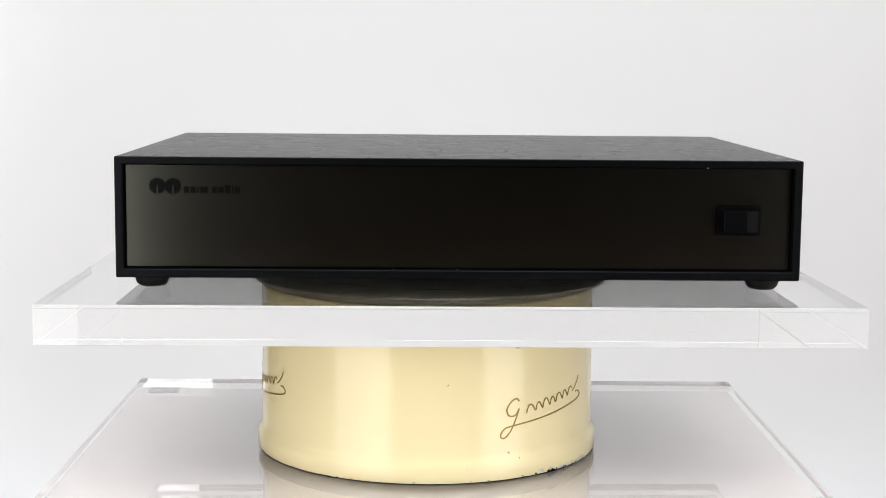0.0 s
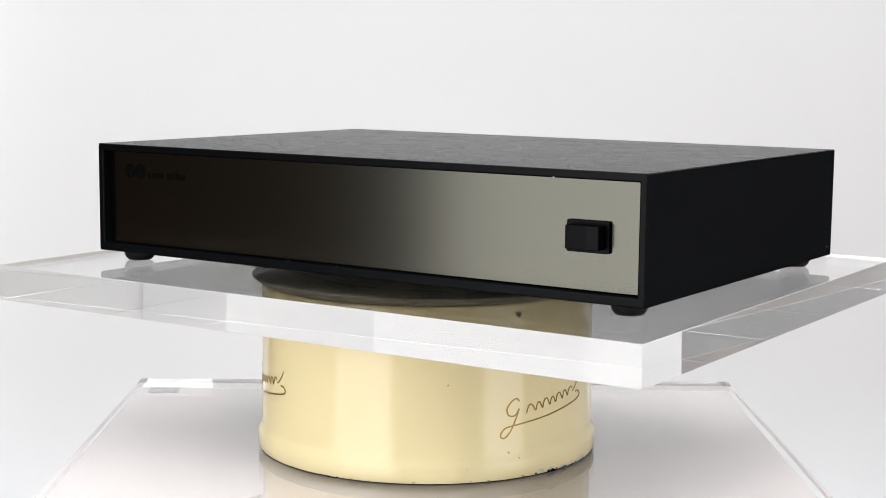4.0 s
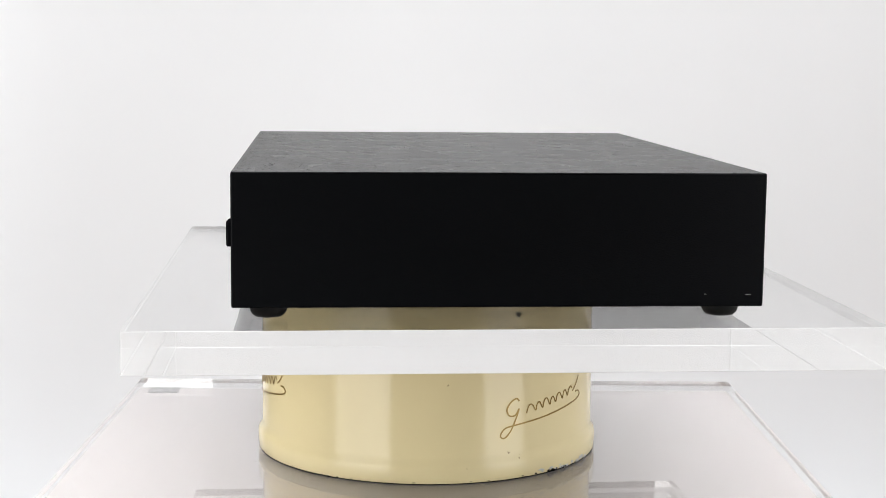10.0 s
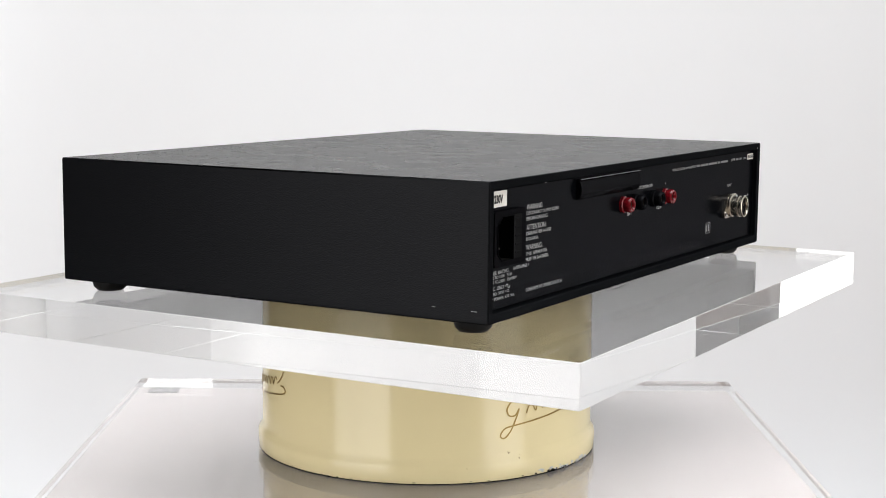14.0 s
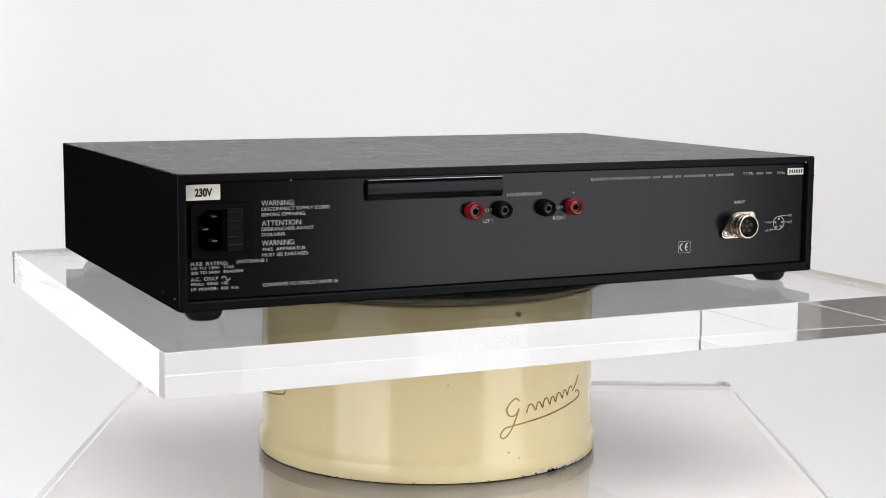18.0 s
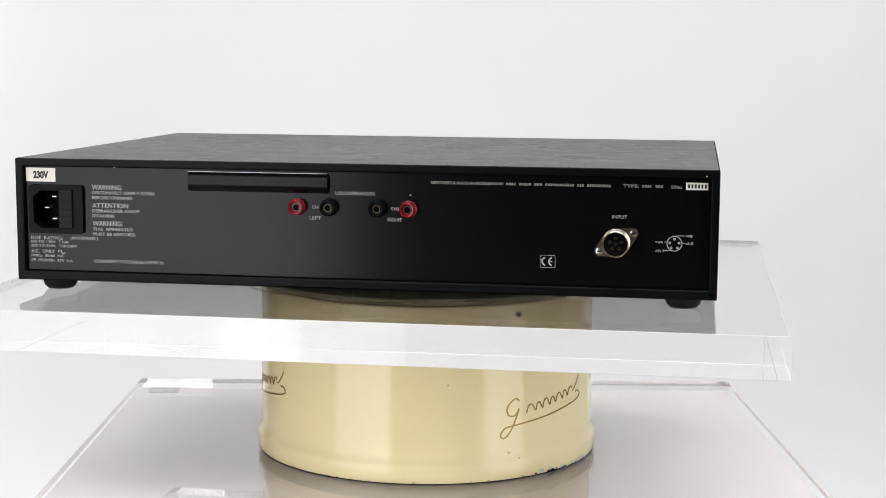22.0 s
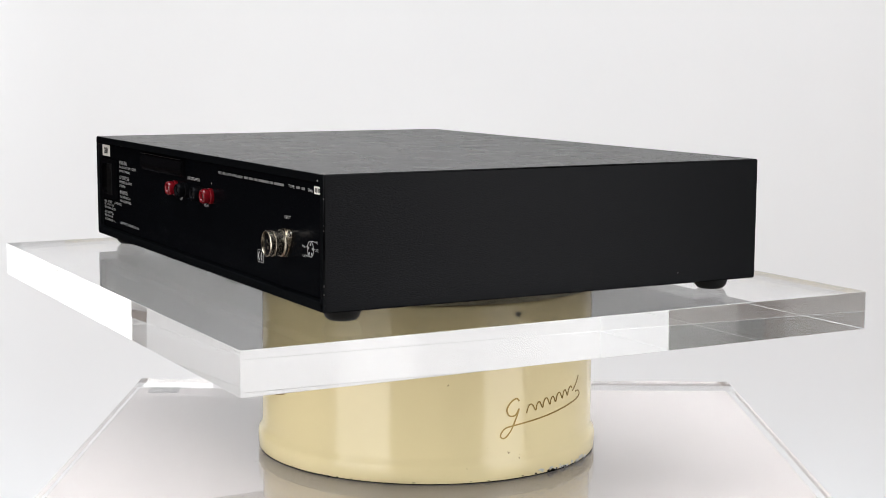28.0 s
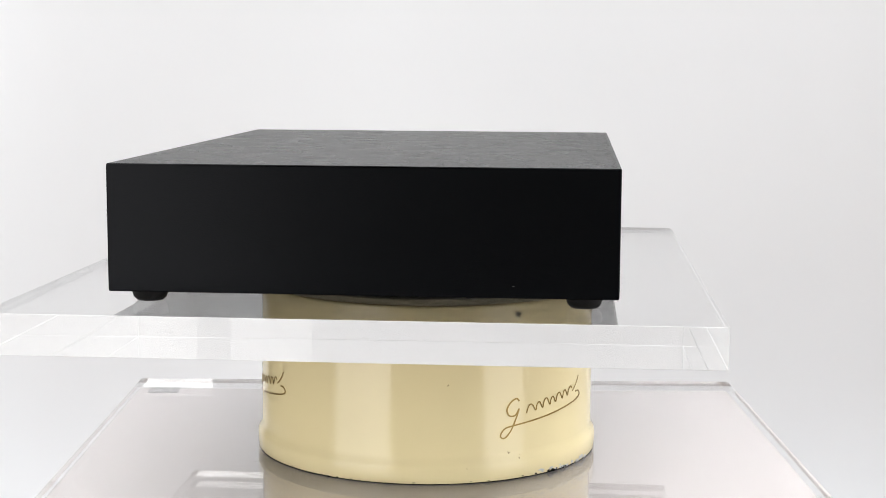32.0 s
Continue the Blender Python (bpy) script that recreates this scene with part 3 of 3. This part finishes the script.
        part("pin_bore", prism(disc(hx, hz, 0.0006, 12), YB + 0.0107, YB + 0.0109), M_HOLE, insert)
    for s in (1, -1):
        sx, sz = cx - s * ex, cz + s * ez
        screw = part("screw", lathe([(0, 0.0022), (0.0021, 0.0022), (0.0020, 0.0031), (0.0012, 0.0034), (0, 0.0034)], 20, Matrix.Translation((sx, YB, sz)) @ turn), M_STEEL, conn, "small steel screw", smooth=True)
        part("screw_slot", box(sx - 0.0014, sx + 0.0014, YB + 0.0033, YB + 0.00352, sz - 0.0003, sz + 0.0003), M_HOLE, screw)
    # conformity mark, as plain arcs in a frame
    bm = bmesh.new()
    edge = rounded(-0.1206, -0.1116, 0.0153, 0.0228, 0.0008, 3)
    inside = rounded(-0.1204, -0.1118, 0.0155, 0.0226, 0.0006, 3)
    for i in range(len(edge)):
        j = (i + 1) % len(edge)
        prism([edge[i], edge[j], inside[j], inside[i]], YB - 0.0001, y, bm)
    ring(-0.1151, 0.01905, 0.0027, 0.0019, YB - 0.0001, y, 20, -78, 78, bm)
    ring(-0.1190, 0.01905, 0.0027, 0.0019, YB - 0.0001, y, 20, -78, 78, bm)
    box(-0.1188, -0.1169, YB - 0.0001, y, 0.0187, 0.0194, bm=bm)
    part("conformity_mark", bm, M_INK, amp, "small white framed mark of two arcs")
    # pin diagram
    bm = ring(-0.1898, 0.0315, 0.0045, 0.0041, YB - 0.0001, y, 40)
    for dx, dz in ((0, 0.0026), (0.0027, 0.0004), (-0.0027, 0.0004), (0.0018, -0.0024), (-0.0018, -0.0024)):
        ring(-0.1898 + dx, 0.0315 + dz, 0.00075, 0.0003, YB - 0.0001, y, 10, bm=bm)
    for x0, x1, z0 in ((-0.1958, -0.1908, 0.0360), (-0.1960, -0.1942, 0.0318), (-0.1854, -0.1836, 0.0322), (-0.1880, -0.1838, 0.0272)):
        box(x0, x1, YB - 0.0001, y, z0, z0 + 0.0003, bm=bm)
    part("pin_diagram", bm, M_INK, amp, "white printed pin diagram")


back_details()


def wear():
    """Small chips of bare metal on the black case."""
    for x, yy, z, l in ((W / 2, 0.116, 0.0062, 0.0020), (W / 2, 0.140, 0.0058, 0.0034), (-W / 2, -0.090, 0.0060, 0.0014)):
        s = 1 if x > 0 else -1
        part("paint_chip", box(min(x - s * 0.0002, x + s * 0.00015), max(x - s * 0.0002, x + s * 0.00015), yy, yy + l, z, z + 0.00016), M_CHIP, amp, "tiny bare metal chip")
    for x, z in ((0.1545, 0.0700), (-0.0420, 0.0051), (-0.0020, 0.0049)):
        part("paint_chip", box(x, x + 0.0009, -D / 2 - 0.00012, -D / 2 + 0.0002, z, z + 0.0005), M_CHIP if z > 0.05 else M_RUB, amp, "tiny bare metal chip")
    part("paint_chip", box(-0.2079, -0.2070, D / 2 - 0.0002, D / 2 + 0.00012, 0.0708, 0.0716), M_CHIP, amp, "tiny bare metal chip")
    part("paint_chip", box(0.1496, 0.1507, D / 2 - 0.0002, D / 2 + 0.00012, 0.0699, 0.0703), M_CHIP, amp, "tiny bare metal chip")
    # worn spots down the corner beside the input
    for z, l in ((0.0612, 0.0016), (0.0440, 0.0012), (0.0470, 0.0006), (0.0135, 0.0015), (0.0092, 0.0009)):
        part("paint_chip", box(-W / 2 - 0.00002, -W / 2 + 0.0004, D / 2 - 0.00045, D / 2 - 0.00012, z, z + l * 0.8), M_RUB, amp, "tiny bare metal chip")
    # rubbed paint along the top edges
    rng = random.Random(8)
    for k in range(44):
        l, h = rng.uniform(0.0006, 0.0035), rng.uniform(0.00010, 0.00022)
        x = rng.uniform(-W / 2 + 0.004, W / 2 - 0.006)
        yf = -D / 2 if k < 30 else D / 2
        part("rubbed_edge", box(x, x + l, yf + (0.00018 if yf < 0 else -0.00032), yf + (0.00032 if yf < 0 else -0.00018), H - 0.00035, H - 0.00035 + h), M_RUB, amp, "tiny rubbed paint on the edge")


wear()


def top_grain():
    """Small pimples in the paint of the top."""
    rng = random.Random(21)
    verts, faces = [], []
    for k in range(2200):
        x, yy = rng.uniform(-W / 2 + 0.003, W / 2 - 0.003), -D / 2 + 0.0025 + 0.13 * rng.random() ** 1.6
        r, h, a0 = rng.uniform(0.0003, 0.0007), rng.uniform(0.00006, 0.00015), rng.uniform(0, 1)
        n = len(verts)
        for i in range(6):
            b = a0 + math.pi / 3 * i
            verts.append((x + r * math.cos(b), yy + r * math.sin(b) * rng.uniform(0.7, 1.1), H - 0.00003))
        for i in range(6):
            b = a0 + math.pi / 3 * i
            verts.append((x + r * 0.55 * math.cos(b), yy + r * 0.55 * math.sin(b), H + h * 0.75))
        verts.append((x, yy, H + h))
        for i in range(6):
            j = (i + 1) % 6
            faces.append((n + i, n + j, n + 6 + j, n + 6 + i))
            faces.append((n + 6 + i, n + 6 + j, n + 12))
    me = bpy.data.meshes.new("paint_grain")
    me.from_pydata(verts, [], faces)
    me.shade_smooth()
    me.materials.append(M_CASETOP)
    ob = new("paint_grain", me)
    ob.parent = amp
    tagged(ob, "fine pimples in the black paint", kind="stuff")


top_grain()


# ---- print and wear on the drum ----
def stroke(points, radius, width, lift=0.0):
    """A flat ribbon on the drum's side along (degrees from the front, height in mm) points."""
    fine = []
    n = len(points)
    for i in range(n - 1):
        p0, p1, p2, p3 = (points[max(0, i - 1)], points[i], points[i + 1], points[min(n - 1, i + 2)])
        for k in range(6):
            u = k / 6
            fine.append(tuple(0.5 * (2 * b + (c - a) * u + (2 * a - 5 * b + 4 * c - d) * u * u + (3 * b - a - 3 * c + d) * u ** 3) for a, b, c, d in zip(p0, p1, p2, p3)))
    fine.append(points[-1])
    flat = [(radians(a) * radius, z * MM + lift) for a, z in fine]
    bm = bmesh.new()
    rows = []
    for i, (s, z) in enumerate(flat):
        s0, z0 = flat[max(0, i - 1)]
        s1, z1 = flat[min(len(flat) - 1, i + 1)]
        ln = math.hypot(s1 - s0, z1 - z0) or 1
        nx, nz = -(z1 - z0) / ln * width / 2, (s1 - s0) / ln * width / 2
        row = []
        for k in (-1, 1):
            for r in (radius, radius + 0.0002):
                a = (s + k * nx) / radius
                row.append(bm.verts.new((r * math.sin(a), -r * math.cos(a), z + k * nz)))
        rows.append(row)
    for a, b in zip(rows, rows[1:]):
        for i, j in ((0, 1), (1, 3), (3, 2), (2, 0)):
            bm.faces.new((a[i], a[j], b[j], b[i]))
    bm.faces.new((rows[0][0], rows[0][1], rows[0][3], rows[0][2]))
    bm.faces.new((rows[-1][0], rows[-1][1], rows[-1][3], rows[-1][2]))
    return bm


def drum_details():
    r = 0.1176
    swash = [(31.0, 51.2), (30.0, 53.2), (28.0, 51.2), (26.5, 46.6), (27.4, 42.2), (29.6, 42.2), (31.0, 46.2), (29.8, 39.6), (27.8, 31.6), (25.6, 27.6), (24.2, 29.4),
             (25.6, 33.6), (28.6, 35.2), (41.0, 38.0), (56.4, 42.3), (61.2, 44.4), (62.4, 46.6), (61.2, 49.0), (59.4, 49.2)]
    wave, n = [], 0
    for wd, ht in ((3.4, 5.2), (2.6, 4.8), (3.0, 5.4), (2.4, 4.6), (3.2, 5.2), (2.6, 4.8), (3.4, 5.0)):
        for k in range(6):
            a = 33.2 + n + wd * k / 6
            wave.append((a + 0.7, 42.4 + 0.30 * (a - 33.2) + ht * math.sin(math.pi * k / 6) ** 0.7))
        n += wd + 0.45
    riser = [(57.0, 50.2), (58.4, 52.2), (60.0, 55.4), (61.3, 59.4)]
    for turn, lift in ((0, 0.0), (-116.4, 0.0032), (122, 0.0)):
        for name, line, wd in (("print_swash", swash, 0.0010), ("print_wave", wave, 0.0008), ("print_riser", riser, 0.0008)):
            part(name, stroke([(a + turn, z) for a, z in line], r, wd, lift), M_GOLD, drum_ob, "gold printed flourish")
    # set screw below the rim
    a = radians(30.2)
    m = Matrix.Translation((0.1172 * math.sin(a), -0.1172 * math.cos(a), 0.0882)) @ pose(0, 0, 0, 0, 0, 30.2) @ pose(0, 0, 0, 90, 0, 0)
    part("set_screw", lathe([(0, 0), (0.0019, 0), (0.0019, 0.0008), (0.0010, 0.0010), (0.0009, 0.0003), (0, 0.0003)], 20, m), M_PLATTER, drum_ob, "small grey set screw", smooth=True)
    # chipped enamel along the foot
    rng = random.Random(4)
    for k in range(46):
        a = rng.uniform(38, 66) if k < 24 else rng.uniform(-80, 80)
        big = 1.0 if k < 24 else 0.45
        w, h = rng.uniform(0.8, 3.6) * big, rng.uniform(0.8, 2.6) * big
        z = rng.uniform(0.0012, 0.0034) if k < 24 else rng.uniform(0.0008, 0.0016)
        rad = 0.1206
        bm = bmesh.new()
        n = 7
        low, top = [], []
        for i in range(n):
            b = 2 * math.pi * i / n
            q = rng.uniform(0.6, 1.1)
            aa = radians(a) + w * MM * math.cos(b) * q / rad
            zz = max(0.0006, z + h * MM * math.sin(b) * q * 0.6)
            low.append(bm.verts.new(((rad - 0.0006) * math.sin(aa), -(rad - 0.0006) * math.cos(aa), zz)))
            top.append(bm.verts.new(((rad + 0.00015) * math.sin(aa), -(rad + 0.00015) * math.cos(aa), zz)))
        bm.faces.new(top)
        bm.faces.new(list(reversed(low)))
        for i in range(n):
            bm.faces.new((low[i], low[(i + 1) % n], top[(i + 1) % n], top[i]))
        part("enamel_chip", bm, M_CHIP if k < 24 and k % 4 else M_HOLE, drum_ob, "chipped enamel showing metal")


drum_details()


# ---- scratches on the plate and crumbs on the slab ----
def scratches():
    rng = random.Random(11)
    bm = bmesh.new()
    for k in range(110):
        a, r = rng.uniform(0, 360), 0.124 * rng.random() ** 0.35
        x, yy, t = r * math.cos(radians(a)), r * math.sin(radians(a)), rng.uniform(0, math.pi)
        l, w = rng.uniform(0.002, 0.014) * rng.random() + 0.002, rng.uniform(0.0004, 0.0013)
        c, s = math.cos(t), math.sin(t)
        p = [(x + c * u * l - s * v * w, yy + s * u * l + c * v * w) for u, v in ((-0.5, -0.2), (0.1, -0.5), (0.5, 0.1), (-0.1, 0.5))]
        lo = [bm.verts.new((px, py, -0.0004)) for px, py in p]
        hi = [bm.verts.new((px, py, -0.0003)) for px, py in p]
        bm.faces.new(hi)
        bm.faces.new(list(reversed(lo)))
        for i in range(4):
            bm.faces.new((lo[i], lo[(i + 1) % 4], hi[(i + 1) % 4], hi[i]))
    return tagged(part("scratches", bm, M_SCRATCH, plate_ob, "pale scratches under the plate"), kind="stuff")


scratches()


def scuffs():
    """Thin dark rub marks on the underside of the plate."""
    for a0, a1, r in ((-128, -112, 0.1212), (-106, -84, 0.1222), (-80, -62, 0.1214), (-56, -46, 0.1205), (38, 60, 0.1216), (84, 100, 0.1220), (112, 124, 0.1208), (160, 185, 0.1214)):
        bm = bmesh.new()
        rows = []
        for i in range(17):
            u = i / 16
            a, wd = radians(a0 + (a1 - a0) * u), 0.0007 * math.sin(math.pi * (0.06 + 0.88 * u))
            rows.append([bm.verts.new((q * math.cos(a), q * math.sin(a), z)) for q, z in ((r - wd, -0.0003), (r + wd, -0.0003), (r + wd, -0.0001), (r - wd, -0.0001))])
        for p, q in zip(rows, rows[1:]):
            for k in range(4):
                bm.faces.new((p[k], q[k], q[(k + 1) % 4], p[(k + 1) % 4]))
        bm.faces.new(rows[0])
        bm.faces.new(list(reversed(rows[-1])))
        part("scuff", bm, M_HOLE, plate_ob, "thin dark rub mark")


scuffs()


def crumbs():
    rng = random.Random(3)
    bm = bmesh.new()
    for k in range(34):
        x, yy = rng.uniform(-0.23, 0.24), rng.uniform(-0.17, 0.18)
        if math.hypot(x, yy) < 0.123:
            continue
        s = rng.uniform(0.0003, 0.0007)
        m = Matrix.Translation((x, yy, Z_SLAB + s * 0.3)) @ pose(0, 0, 0, 0, 0, rng.uniform(0, 180)) @ Matrix.Diagonal((s * rng.uniform(0.7, 2.2), s, s * 0.5, 1))
        bmesh.ops.create_icosphere(bm, subdivisions=1, radius=0.6, matrix=m)
    return tagged(part("crumbs", bm, M_HOLE), "tiny dark dust crumbs lying on the slab", "dust", kind="stuff")


crumbs()


# ---- turning ----
TURN = [(0, 0.71), (2, -16.61), (4, -34.14), (6, -51.72), (8, -68.82), (10, -85.77), (12, -103.09), (14, -120.72), (16, -137.82),
        (18, -155.04), (20, -172.53), (22, -189.83), (24, -207.32), (26, -224.56), (28, -241.60), (30, -258.53), (32, -275.34)]
LEAN = pose(0, 0, 0, math.degrees(-0.00226), math.degrees(0.00154), 0)


def motions():
    """Amplifier and plate turn together on the drum's axis."""
    rows_amp, rows_plate = [], []
    for t, a in TURN:
        turn = pose(0, 0, Z_AMP, 0, 0, a) @ LEAN
        rows_amp.append((t, turn @ pose(0.0165, 0.0226, 0)))
        rows_plate.append((t, turn @ pose(0.0107, 0.0258, Z_PLATE - Z_AMP, 0, 0, 0.2)))
    walk(platter_ob, [(t, pose(0.0021, 0, 0, 0, 0, a)) for t, a in TURN])
    walk(amp, rows_amp)
    walk(plate_ob, rows_plate)


motions()
